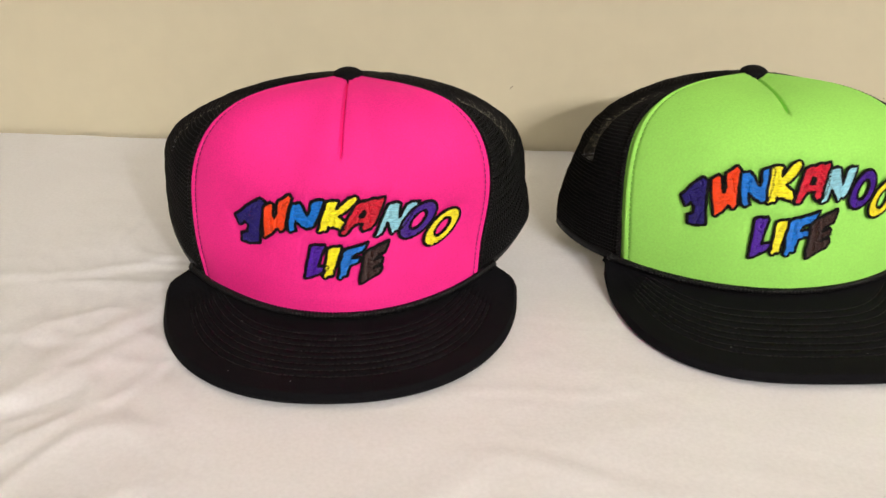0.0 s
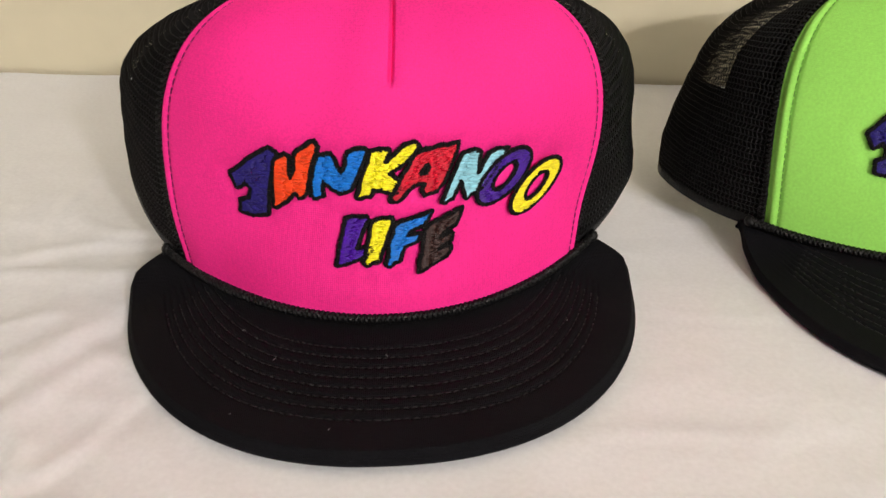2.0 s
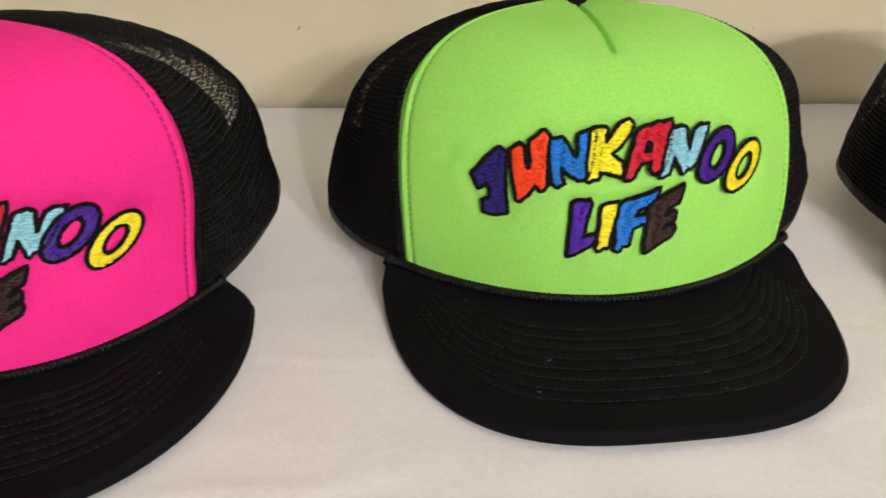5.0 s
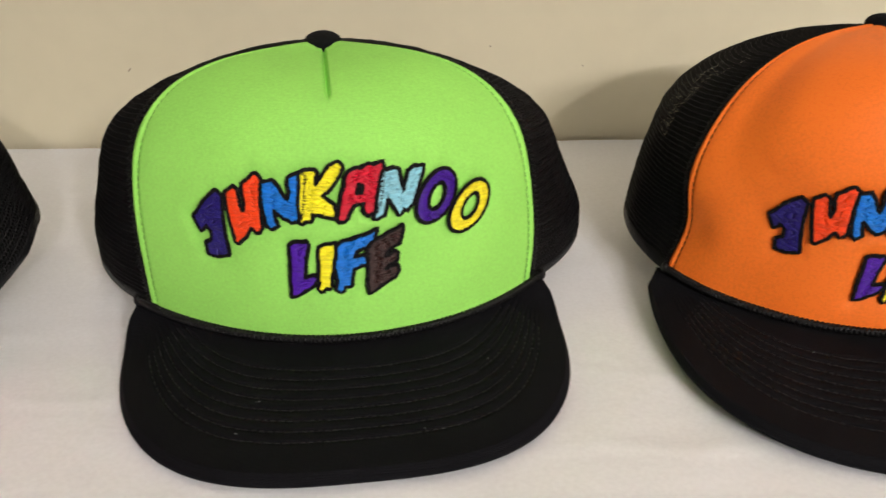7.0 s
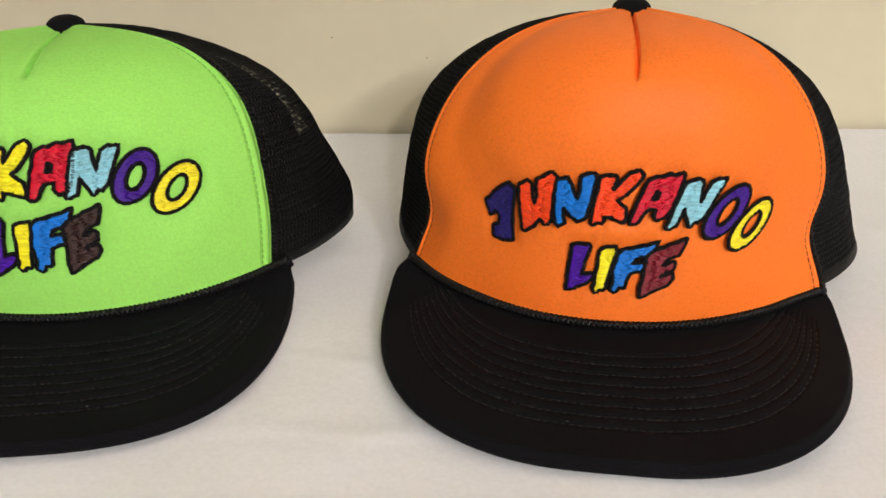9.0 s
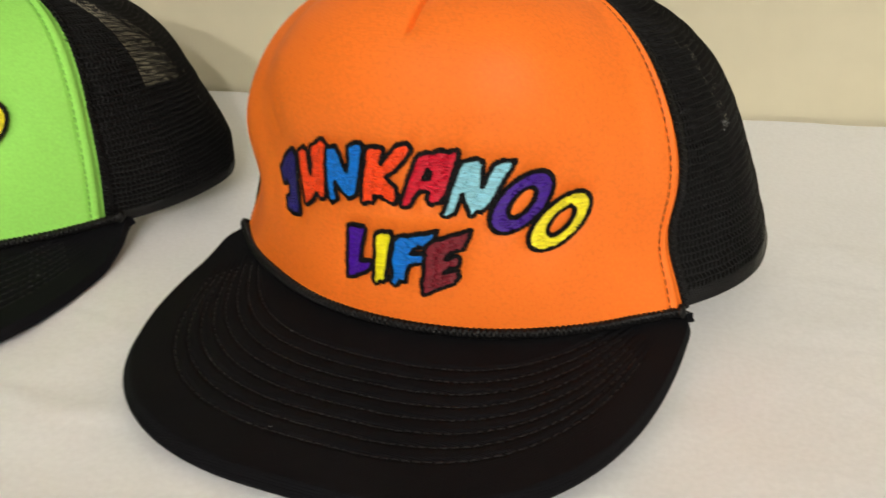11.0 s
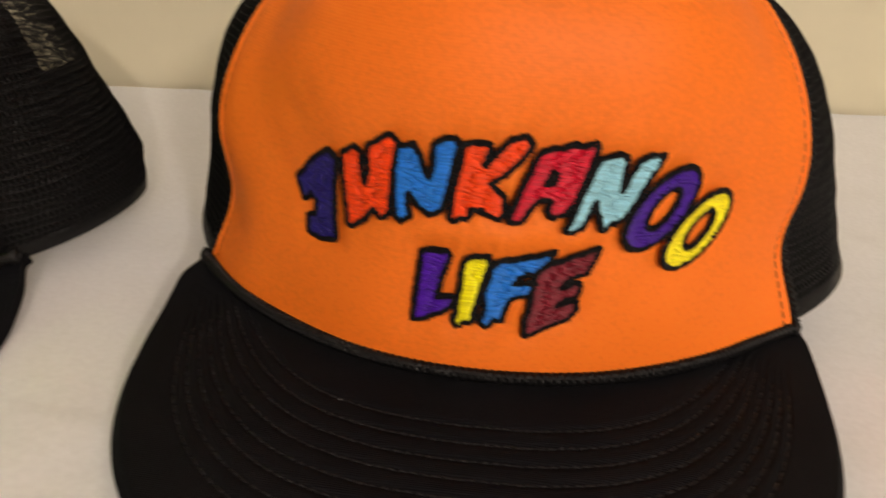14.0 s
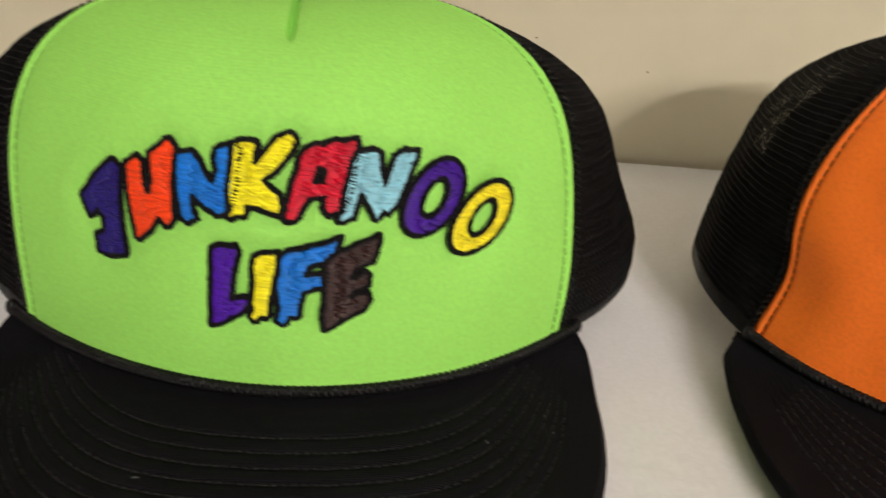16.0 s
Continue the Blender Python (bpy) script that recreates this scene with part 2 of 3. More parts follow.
# ---------------------------------------------------------------- the caps
# letter shapes in a unit box: outlines first, holes after
def oval(cx, cy, rx, ry, lean, n=28, turn=1):
    out = []
    for k in range(n):
        w = turn * 2 * math.pi * k / n
        x, y = rx * math.cos(w), ry * math.sin(w)
        out.append((cx + x + lean * y, cy + y))
    return out


GLYPH = {
    "J": [[(.00, .57), (.13, .65), (.30, .81), (.47, .91), (.64, 1), (.84, .93), (.85, .81), (.86, .65), (.92, .34), (.97, .18), (1, .06), (.84, .03), (.67, .00), (.39, .02), (.38, .11), (.35, .19), (.53, .25), (.52, .39), (.38, .46), (.32, .40), (.22, .36), (.13, .45)]],
    "U": [[(.00, .71), (.12, .76), (.22, .81), (.36, .77), (.39, .67), (.44, .55), (.51, .47), (.54, .61), (.48, .73), (.46, .85), (.63, .92), (.75, .99), (.83, 1), (.97, .93), (.94, .67), (.97, .46), (1, .27), (.92, .20), (.83, .18), (.77, .23), (.69, .24), (.63, .18), (.58, .12), (.48, .07), (.36, .00), (.28, .02), (.24, .13), (.18, .25), (.08, .49)]],
    "N": [[(.00, .83), (.14, .85), (.26, .88), (.39, .78), (.48, .66), (.61, .54), (.64, .69), (.60, .81), (.61, .92), (.75, .98), (.91, 1), (1, .95), (.98, .76), (.97, .56), (.94, .37), (.91, .22), (.81, .17), (.71, .14), (.61, .19), (.51, .22), (.41, .29), (.31, .34), (.34, .19), (.41, .08), (.34, .05), (.26, .00), (.20, .04), (.15, .05), (.11, .19), (.06, .32), (.04, .46), (.01, .59)]],
    "K": [[(.02, .85), (.17, .89), (.38, .89), (.42, .85), (.39, .74), (.38, .65), (.51, .78), (.62, .89), (.69, .95), (.88, 1), (.95, .97), (1, .91), (.92, .79), (.83, .70), (.69, .57), (.52, .47), (.65, .39), (.76, .33), (.81, .19), (.77, .08), (.67, .10), (.54, .13), (.42, .16), (.29, .16), (.31, .10), (.27, .04), (.16, .05), (.09, .00), (.01, .03), (.02, .19), (.00, .32), (.01, .47), (.03, .65)]],
    "A": [[(.22, .85), (.29, .89), (.41, .93), (.49, .92), (.66, .98), (.78, .96), (.99, 1), (1, .88), (.97, .75), (.93, .58), (.90, .43), (.87, .28), (.80, .19), (.78, .13), (.68, .12), (.59, .08), (.51, .17), (.52, .25), (.53, .30), (.44, .31), (.34, .28), (.29, .22), (.24, .15), (.21, .06), (.15, .00), (.01, .00), (.00, .08), (.02, .17), (.07, .38), (.10, .52), (.15, .62), (.17, .75)], [(.46, .66), (.53, .63), (.51, .50), (.39, .49)]],
    "M": [[(.12, .64), (.14, .79), (.19, .94), (.29, .97), (.41, 1), (.52, .94), (.52, .83), (.53, .71), (.56, .52), (.61, .71), (.68, .90), (.81, .97), (.92, .95), (1, .96), (.96, .83), (.90, .71), (.85, .58), (.80, .45), (.76, .33), (.71, .22), (.65, .16), (.61, .10), (.56, .13), (.53, .12), (.50, .06), (.47, .02), (.43, .05), (.41, .12), (.33, .27), (.27, .41), (.24, .26), (.22, .15), (.20, .06), (.14, .05), (.08, .00), (.00, .02), (.03, .12), (.05, .26), (.08, .48)]],
    "O": [oval(.5, .5, .46, .53, .40), oval(.5, .5, .19, .27, .40, 18)],
    "L": [[(.03, .94), (.19, .98), (.34, .99), (.49, .98), (.64, 1), (.73, .94), (.66, .80), (.61, .68), (.57, .51), (.54, .36), (.74, .39), (.95, .41), (1, .32), (.86, .23), (.71, .17), (.47, .10), (.27, .04), (.00, .00), (.02, .17), (.00, .30), (.03, .65)]],
    "I": [[(.14, .91), (.30, .95), (.48, .98), (.71, .98), (.95, 1), (1, .88), (.90, .73), (.86, .59), (.79, .42), (.71, .24), (.70, .12), (.57, .05), (.45, .08), (.33, .06), (.28, .01), (.16, .00), (.00, .08), (.09, .19), (.05, .28), (.12, .59), (.10, .77)]],
    "F": [[(.04, .74), (.12, .81), (.20, .85), (.38, .87), (.57, .91), (.78, .94), (1, 1), (.95, .91), (.91, .83), (.81, .73), (.65, .71), (.52, .67), (.46, .58), (.65, .60), (.82, .61), (.78, .52), (.74, .45), (.57, .42), (.44, .38), (.40, .23), (.39, .10), (.32, .09), (.25, .11), (.21, .03), (.14, .00), (.03, .05), (.06, .20), (.04, .32), (.00, .43), (.02, .53), (.06, .64)]],
    "E": [[(.03, .73), (.13, .79), (.25, .83), (.43, .86), (.58, .91), (.78, .94), (1, 1), (.99, .93), (.96, .86), (.92, .78), (.87, .72), (.72, .70), (.58, .65), (.48, .56), (.63, .59), (.75, .63), (.83, .59), (.82, .48), (.68, .45), (.56, .42), (.48, .36), (.65, .40), (.81, .42), (.85, .32), (.75, .22), (.56, .17), (.36, .11), (.19, .04), (.04, .00), (.03, .09), (.00, .18), (.04, .31), (.03, .44), (.01, .58)]],
}
SHAPES = "J U N K A M O O L I F E".split()
COLOURS = "navy red_orange blue yellow red aqua purple gold violet yellow blue brown".split()
# left, right, bottom, top of each letter, in millimetres on the front panel
LAYOUT = {
    "pink": [(-64.2, -46.1, 44.7, 71.6), (-47.1, -29.9, 49.5, 74.5), (-31.1, -8.8, 54.5, 73), (-12.3, 12.6, 55.5, 74.8), (1.0, 29.7, 54.5, 73.5), (21.3, 50.4, 52.5, 70.5), (36.5, 60, 50, 68.5), (50.9, 74.5, 43, 62),
             (-20.0, -5.8, 29, 49), (-9.3, 2.2, 29.5, 48.5), (-0.4, 18.0, 29, 50), (12.6, 30.4, 26, 49.8)],
    "green": [(-60.8, -45.2, 45.5, 73), (-45.9, -30.2, 52.5, 80.5), (-30.5, -12.3, 59.5, 81), (-16.0, 3.1, 62, 84.5), (-1.0, 19.8, 62.5, 83.5), (12.9, 36.9, 62.5, 81), (30.4, 49.9, 58.5, 77), (44.1, 65.9, 51.5, 69.5),
             (-21.5, -10.4, 30.5, 55), (-10.8, -2.4, 33, 54), (-3.8, 14.2, 32.5, 58.5), (8.6, 24.5, 31, 59)],
    "orange": [(-62.6, -46.0, 39.7, 65.2), (-45.3, -28, 46.7, 73.5), (-28.6, -11.5, 51.9, 75), (-12.3, 7.3, 54.4, 77), (3.9, 24.2, 55.8, 76.2), (18.9, 43.4, 53.7, 73.7), (35.3, 56.5, 48.7, 68.4), (48.7, 71.5, 41.2, 59.8),
             (-20.5, -8.8, 24.7, 46), (-8.8, 0, 24.9, 45.9), (-1.2, 17.3, 25.7, 48.4), (11.4, 29.1, 23.7, 49.4)],
}


# creases drawn into the foam round the sewing: place, angle, length, width, depth
PUCKERS = {
    "pink": [(-70, 62, 60, 12, 4, 0.0006), (82, 50, 110, 12, 4, 0.0006), (0, 22, 0, 30, 4, 0.0005)],
    "green": [(-68, 66, 50, 14, 5, 0.0006), (74, 58, 120, 12, 5, 0.0005)],
    "orange": [(-66, 72, 150, 7, 3, 0.0007), (-60, 76, 130, 5, 3, 0.0005), (-70, 50, 80, 12, 5, 0.0005), (20, 82, 5, 26, 5, 0.0004)],
}


class Crown:
    """The crown's shape: an oval at its foot, steep at the front, rounded on top; sides may flare or dent."""

    def __init__(self, a, b, yc, h, seam, front, mid, side, bulge, flare, turn, apex, nose, point, swell, dart, dent, droop, cord, lift, tail, shoulder=(0.04, 0.04), fold=(0.0, 0.0)):
        self.a, self.b, self.yc, self.h, self.seam, self.turn = a, b, yc, h, radians(seam), radians(turn)
        self.front, self.mid, self.side, self.bulge, self.flare = front, mid, side, bulge, flare
        self.apex, self.nose, self.dent, self.droop, self.cord, self.lift = apex, nose, dent, droop, cord, lift
        self.point, self.swell, self.dart, self.tail, self.shoulder, self.fold = point, swell, dart, tail, shoulder, fold

    def power(self, phi):
        k, m = smoothstep(0.2, 0.9, abs(phi)), smoothstep(0.9, 1.6, abs(phi))
        return self.front + (self.mid - self.front) * k + (self.side - self.mid) * m

    def raw(self, phi, z):
        w = abs(phi)
        n = self.power(phi)
        q = min(1.0, max(0.0, z / self.h))
        f = (1 - q ** n) ** (1 / n)
        f *= 1 + self.bulge * math.sin(math.pi * q) * smoothstep(0.2, 0.9, w)
        f *= 1 + self.flare[phi > 0] * (1 - q) ** 1.5 * smoothstep(0.8, 1.5, w)
        f *= 1 - self.dent[phi > 0] * math.exp(-((q - 0.3) / 0.16) ** 2 - ((w - self.seam) / 0.3) ** 2)
        net = smoothstep(self.seam, self.seam + 0.3, w)
        f *= 1 + net * (self.shoulder[phi > 0] * math.exp(-((q - 0.80) / 0.17) ** 2) + self.fold[phi > 0] * max(0.0, 1 - abs(q - 0.27) / 0.22))
        nose = self.nose * max(0.0, 1 - (w / self.seam) ** 2) * (1 - q) ** 2
        nose += self.swell[0] * math.exp(-(w / 0.35) ** 2 - ((q - 0.35) / 0.3) ** 2)
        nose -= self.swell[1] * math.exp(-((w - 0.62) / 0.25) ** 2 - ((q - 0.45) / 0.28) ** 2)
        ahead = math.cos(phi)
        ahead = math.copysign(abs(ahead) ** self.point, ahead)
        return Vector((self.apex[0] * q * q + self.a * math.sin(phi) * f, self.apex[1] * q * q - nose + self.yc - self.b * ahead * f, z * (1 - self.droop * f * smoothstep(0.8, 1.8, w))))

    def at(self, phi, z, out=0.0):
        """A point of the surface by angle (0: front) and height, lifted off it by out."""
        p = self.raw(phi, z)
        if not out:
            return p
        z1 = min(z, self.h * 0.985)
        e = 0.0006
        du = self.raw(phi + 0.01, z1) - self.raw(phi - 0.01, z1)
        dv = self.raw(phi, z1 + e) - self.raw(phi, z1 - e)
        return p + du.cross(dv).normalized() * out

    def cord_height(self, w):
        """Height of the cord, w from -1 at one end to 1 at the other."""
        return self.cord[0] + self.cord[2 if w < 0 else 1] * w * w

    def edge(self, z):
        """The seam's angle at a height."""
        return self.seam + self.turn * (z / self.h) ** 2

    def along(self, phi, s, out=0.0, spread=False):
        """A point by angle and s, 0 at the foot to 1 at the top, evenly spaced over the shoulder."""
        n = self.power(phi)
        w = s * math.pi / 2
        c, d = math.cos(w), math.sin(w)
        z = self.h * min(1, d / (c ** n + d ** n) ** (1 / n))
        if spread:  # angles counted so that the front panel's edge lies at the seam
            phi *= self.edge(z) / self.seam
        return self.at(phi, z, out)

    def foot(self, phi):
        """How far up the net begins: it rises at the sides and rests on the cloth at the back."""
        w = abs(phi)
        z = 0.010 + (self.lift - 0.010) * smoothstep(0.9, 1.6, w) + (0.002 - self.lift) * smoothstep(2.0, 3.0, w)
        return z / self.h * 2 / math.pi

    def wrap(self, u, v, out):
        """Millimetres on the front panel to a point."""
        return self.at(u / 113.5, v * 0.001, out)


def foam_out(crown, phi, s, z):
    """How proud the padded front stands: rolled edge, stitch line, dart."""
    edge = (crown.seam - abs(phi)) * 0.11
    out = 0.0026 * smoothstep(-0.0005, 0.004, edge) * (0.35 + 0.65 * smoothstep(0, 0.003, edge))
    out -= 0.0008 * math.exp(-((edge - 0.0062) / 0.0010) ** 2)
    dart = smoothstep(crown.dart - 0.001, crown.dart + 0.003, z)
    r = abs(phi) * 0.11 * max(0.15, math.cos(s * math.pi / 2) * 1.2)
    out -= dart * (0.0024 * math.exp(-(r / 0.0008) ** 2) + 0.0014 * math.exp(-(r / 0.005) ** 2))
    return out


def front_panel(crown, cap, mat, label, sewn, puckers):
    """The padded front; it is drawn in round the embroidery (sewn: points of the letters in millimetres)."""
    nu, nv, verts = 221, 110, []
    sewn = np.array(sewn)
    for i in range(nu):
        t = 2 * i / (nu - 1) - 1
        phi = crown.seam * (t - 0.125 * math.sin(2 * math.pi * t))
        for j in range(nv):
            low = (crown.cord_height(phi / crown.seam) - 0.001) / crown.h * 2 / math.pi
            s = low + (0.99 - low) * j / (nv - 1)
            p = crown.along(phi, s, 0, True)
            out = foam_out(crown, phi, s, p.z)
            out += 0.0011 * noise.noise((phi * 3.4, p.z * 30, 5.0 + crown.a * 90)) * smoothstep(0, 0.25, crown.seam - abs(phi))
            for u, v, angle, length, width, deep in puckers:
                out -= ridge(phi * 113.5, p.z * 1000, u, v, angle, length, width, deep)
            if p.z < 0.105 and abs(phi) < 0.85:
                d2 = ((sewn - (phi * 113.5, p.z * 1000)) ** 2).sum(1).min()
                out -= 0.0010 * math.exp(-d2 / 9.0) + 0.0009 * math.exp(-d2 / 55.0)
            verts.append(crown.along(phi, s, out, True))
    return mesh_object("front_panel", verts, grid_faces(nu, nv), mat, cap, label)


def net_panel(crown, cap, columns, rows):
    """Open net over the sides and the back: each cell is a hole between threads."""
    verts, faces = [], []
    a0, a1 = crown.seam, 2 * math.pi - crown.seam

    def spot(i, j):
        shift = 0.5 if j % 2 and 0 < i < columns else 0.0
        phi = a0 + (a1 - a0) * (i + shift) / columns
        s = 0.985 * j / rows
        far = abs(phi - math.pi) / (math.pi - crown.seam)
        extra = crown.turn * min(1, s * 1.25) ** 2 * far ** 4
        phi += extra if phi < math.pi else -extra
        if phi > math.pi:
            phi -= 2 * math.pi
        low = crown.foot(phi)
        return crown.along(phi, low + s * (1 - low))

    grid = [[spot(i, j) for j in range(rows + 1)] for i in range(columns + 1)]
    index = []
    for i in range(columns + 1):
        index.append([])
        for j in range(rows + 1):
            index[i].append(len(verts))
            stray = noise.noise_vector(Vector((i * 0.23, j * 0.31, 2.0))) * 0.0005 if 0 < i < columns and 0 < j < rows else Vector()
            verts.append(grid[i][j] + stray)
    for i in range(columns):
        for j in range(rows):
            q = [index[i][j], index[i + 1][j], index[i + 1][j + 1], index[i][j + 1]]
            around = abs(a0 + (a1 - a0) * (i + 0.5) / columns - math.pi)
            if (around / 0.40) ** 2 + (grid[i][j].z / 0.050) ** 2 < 1:  # the opening over the strap
                continue
            if j < 2 or j > rows - 4 or i < 2 or i > columns - 3:
                faces.append(tuple(q))
                continue
            mid = sum((verts[k] for k in q), Vector()) / 4
            inner = len(verts)
            hub = Vector((0, crown.yc, mid.z * 0.5))
            for k in q:
                sunk = mid.lerp(verts[k], 0.78)
                verts.append(sunk + (hub - sunk).normalized() * 0.0004)
            for k in range(4):
                faces.append((q[k], q[(k + 1) % 4], inner + (k + 1) % 4, inner + k))
    return mesh_object("net_panel", verts, faces, NET, cap, "black open net panel", smooth=True)


def inner_strip(crown, cap, name, phi0, phi1, s0, s1, depth, nu, nv, mat, label="", spread=False):
    """Cloth tape or band lining the inside of the crown."""
    verts = []
    for deep in (depth, depth + 0.0012):
        for i in range(nu):
            phi = phi0 + (phi1 - phi0) * i / (nu - 1)
            if phi > math.pi:
                phi -= 2 * math.pi
            low = 0.0 if spread else crown.foot(phi)
            for j in range(nv):
                high = s1(phi) if callable(s1) else s1
                s = s0 + (high - s0) * j / (nv - 1)
                verts.append(crown.along(phi, low + s * (1 - low), -deep, spread))
    n = nu * nv
    faces = grid_faces(nu, nv) + [f[::-1] for f in grid_faces(nu, nv, n)]
    for i in range(nu - 1):
        for j in (0, nv - 1):
            faces.append((i * nv + j, (i + 1) * nv + j, n + (i + 1) * nv + j, n + i * nv + j))
    for j in range(nv - 1):
        for i in (0, nu - 1):
            faces.append((i * nv + j, i * nv + j + 1, n + i * nv + j + 1, n + i * nv + j))
    return mesh_object(name, verts, faces, mat, cap, label)


def brim_edge(w, width, depth, power):
    """The brim's outline, w from -1 (one side) to 1 (the other)."""
    g = w * math.pi / 2
    s, c = math.sin(g), math.cos(g)
    k = 1 / (abs(s) ** power + abs(c) ** power) ** (1 / power)
    return Vector((width * k * s, -depth * k * c, 0))


def make_brim(crown, cap, width, depth, power, bow=(0.0, 0.0)):
    nu, nv = 141, 120
    verts = []
    span = crown.seam + crown.tail + 0.015

    def top(i, v):
        w = 2 * i / (nu - 1) - 1
        inner = crown.at(span * w, 0.006)
        outer = brim_edge(w, width, depth, power)
        tuck = smoothstep(0.92, 1.0, abs(w))
        outer = outer.lerp(inner + Vector((0.004 * w, 0.003, 0)), tuck)
        p = inner.lerp(outer, v)
        root = crown.cord_height(w) - 0.0022
        rim = 0.0036 + (root - 0.0036) * smoothstep(0.82, 1.0, abs(w))
        rim += bow[w > 0] * smoothstep(0.1, 0.55, abs(w)) * (1 - smoothstep(0.82, 1.0, abs(w)))
        arch = rim + (root - rim) * (1 - v) ** 1.5
        arch -= 0.0022 * smoothstep(0.95, 1.0, v) ** 2
        # rows of stitching sink into the cloth
        row = (v + 0.9 * max(0.0, abs(w) - 0.28) ** 2 - 0.24) / 0.075
        if -0.5 < row < 7.5 and abs(w) < 0.86:
            fade = smoothstep(0.86, 0.72, abs(w))
            near = row - round(row)
            arch -= 0.0010 * fade * math.exp(-(near / 0.16) ** 2) * (0.75 + 0.25 * math.sin(w * 330))
        return Vector((p.x, p.y, arch))

    for i in range(nu):
        for j in range(nv):
            verts.append(top(i, j / (nv - 1)))
    faces = grid_faces(nu, nv)
    base = len(verts)
    for i in range(nu):
        w = 2 * i / (nu - 1) - 1
        e, inn = verts[i * nv + nv - 1], crown.at(span * w, 0.006)
        away = Vector((e.x, e.y, 0)).normalized()
        verts += [Vector((e.x, e.y, e.z - 0.0008)) + away * 0.0007, Vector((e.x, e.y, e.z - 0.0018)) + away * 0.0004, Vector((e.x, e.y, e.z - 0.0022)) - away * 0.002, Vector((inn.x, inn.y, verts[i * nv].z - 0.003))]
    for i in range(nu - 1):
        a, b = base + 4 * i, base + 4 * (i + 1)
        faces.append((i * nv + nv - 1, (i + 1) * nv + nv - 1, b, a))
        for k in range(3):
            faces.append((a + k, b + k, b + k + 1, a + k + 1))
    brim = mesh_object("brim", verts, faces, BLACK, cap, "flat black brim with rows of stitching")
    sv, sf = [], []
    for row in range(8):
        for k in range(68):
            ends = []
            for step in (0.0, 0.5, 1.0):
                w = -0.74 + 1.48 * (k + 0.12 + 0.76 * step) / 68
                v = 0.24 + 0.075 * row - 0.9 * max(0.0, abs(w) - 0.28) ** 2
                if v > 0.07:
                    ends.append(top((w + 1) / 2 * (nu - 1), v) + Vector((0, 0, 0.0001 + 0.00022 * (step == 0.5))))
            if len(ends) == 3:
                v, f = tube(ends, 0.00026, 5)
                sf += [tuple(x + len(sv) for x in q) for q in f]
                sv += v
    tagged(mesh_object("brim_stitches", sv, sf, BRIM_THREAD, brim, "curved rows of black stitches"), kind="stuff")


def make_rope(crown, cap):
    """Braided cord where the front panel meets the brim."""
    n, verts, faces = 900, [], []
    span = crown.seam + crown.tail

    def core(k):
        w = 2 * k / (n - 1) - 1
        p = crown.at(span * w, 0.0125)
        away = Vector((math.sin(span * w), -math.cos(span * w), 0))
        q = p + away * 0.0032
        q.z = crown.cord_height(w)
        return q, away

    for strand in range(4):  # two strands each way, crossing over one another
        line, way = [], 1 if strand % 2 else -1
        for k in range(n):
            q, away = core(k)
            w = 2 * math.pi * (k / n * 52 * way + strand // 2 / 2)
            r = 0.00108 + 0.0002 * math.cos(2 * w + strand * math.pi)
            line.append(q + away * r * math.cos(w) + Vector((0, 0, r * math.sin(w))))
        v, f = tube(line, 0.00078, 6)
        faces += [tuple(x + len(verts) for x in q) for q in f]
        verts += v
    rope = mesh_object("rope", verts, faces, CORD, cap, "braided black cord")
    for k, sgn in ((0, -1), (n - 1, 1)):
        q, away = core(k)
        bm = bmesh.new()
        bmesh.ops.create_uvsphere(bm, u_segments=12, v_segments=8, radius=1, matrix=Matrix.Translation(q) @ Matrix.Diagonal((0.0020, 0.0026, 0.0026, 1)))
        for v in bm.verts:
            v.co += Vector(noise.noise_vector(v.co * 900)) * 0.0006
        part("knot", bm, CORD, rope, smooth=True)


def make_button(crown, cap):
    bm = bmesh.new()
    bmesh.ops.create_uvsphere(bm, u_segments=28, v_segments=14, radius=1, matrix=Matrix.Translation((crown.apex[0], crown.yc + crown.apex[1], crown.h + 0.0015)) @ Matrix.Diagonal((0.0085, 0.0085, 0.0048, 1)))
    part("button", bm, BLACK, cap, "cloth-covered black top button", smooth=True)


def make_stitching(crown, cap, colour):
    """Fine stitches inside both edges of the front panel."""
    verts, faces = [], []
    for sign in (-1, 1):
        for k in range(58):
            s0 = 0.06 + 0.90 * k / 58
            phi = sign * (crown.seam - 0.0062 / 0.11)
            a = crown.along(phi, s0, foam_out(crown, phi, s0, 0) + 0.0001, True)
            b = crown.along(phi, s0 + 0.0105, foam_out(crown, phi, s0, 0) + 0.0001, True)
            v, f = tube([a, a.lerp(b, 0.5), b], 0.00024, 5)
            faces += [tuple(x + len(verts) for x in q) for q in f]
            verts += v
    tagged(mesh_object("stitching", verts, faces, SEWING[colour], cap, "fine line of stitches"), kind="stuff")


def make_edging(crown, cap):
    """Looped thread that binds the net to both edges of the front panel."""
    verts, faces = [], []
    for sign in (-1, 1):
        line = []
        for k in range(560):
            s = 0.05 + 0.90 * k / 559
            turn = k * 0.9
            phi = sign * (crown.seam + 0.008 + 0.009 * math.cos(turn))
            line.append(crown.along(phi, s, 0.0012 + 0.0008 * math.sin(turn), True))
        v, f = tube(line, 0.00042, 5)
        faces += [tuple(x + len(verts) for x in q) for q in f]
        verts += v
    tagged(mesh_object("edging", verts, faces, CORD, cap, "black overlock stitches along the panel"), kind="stuff")


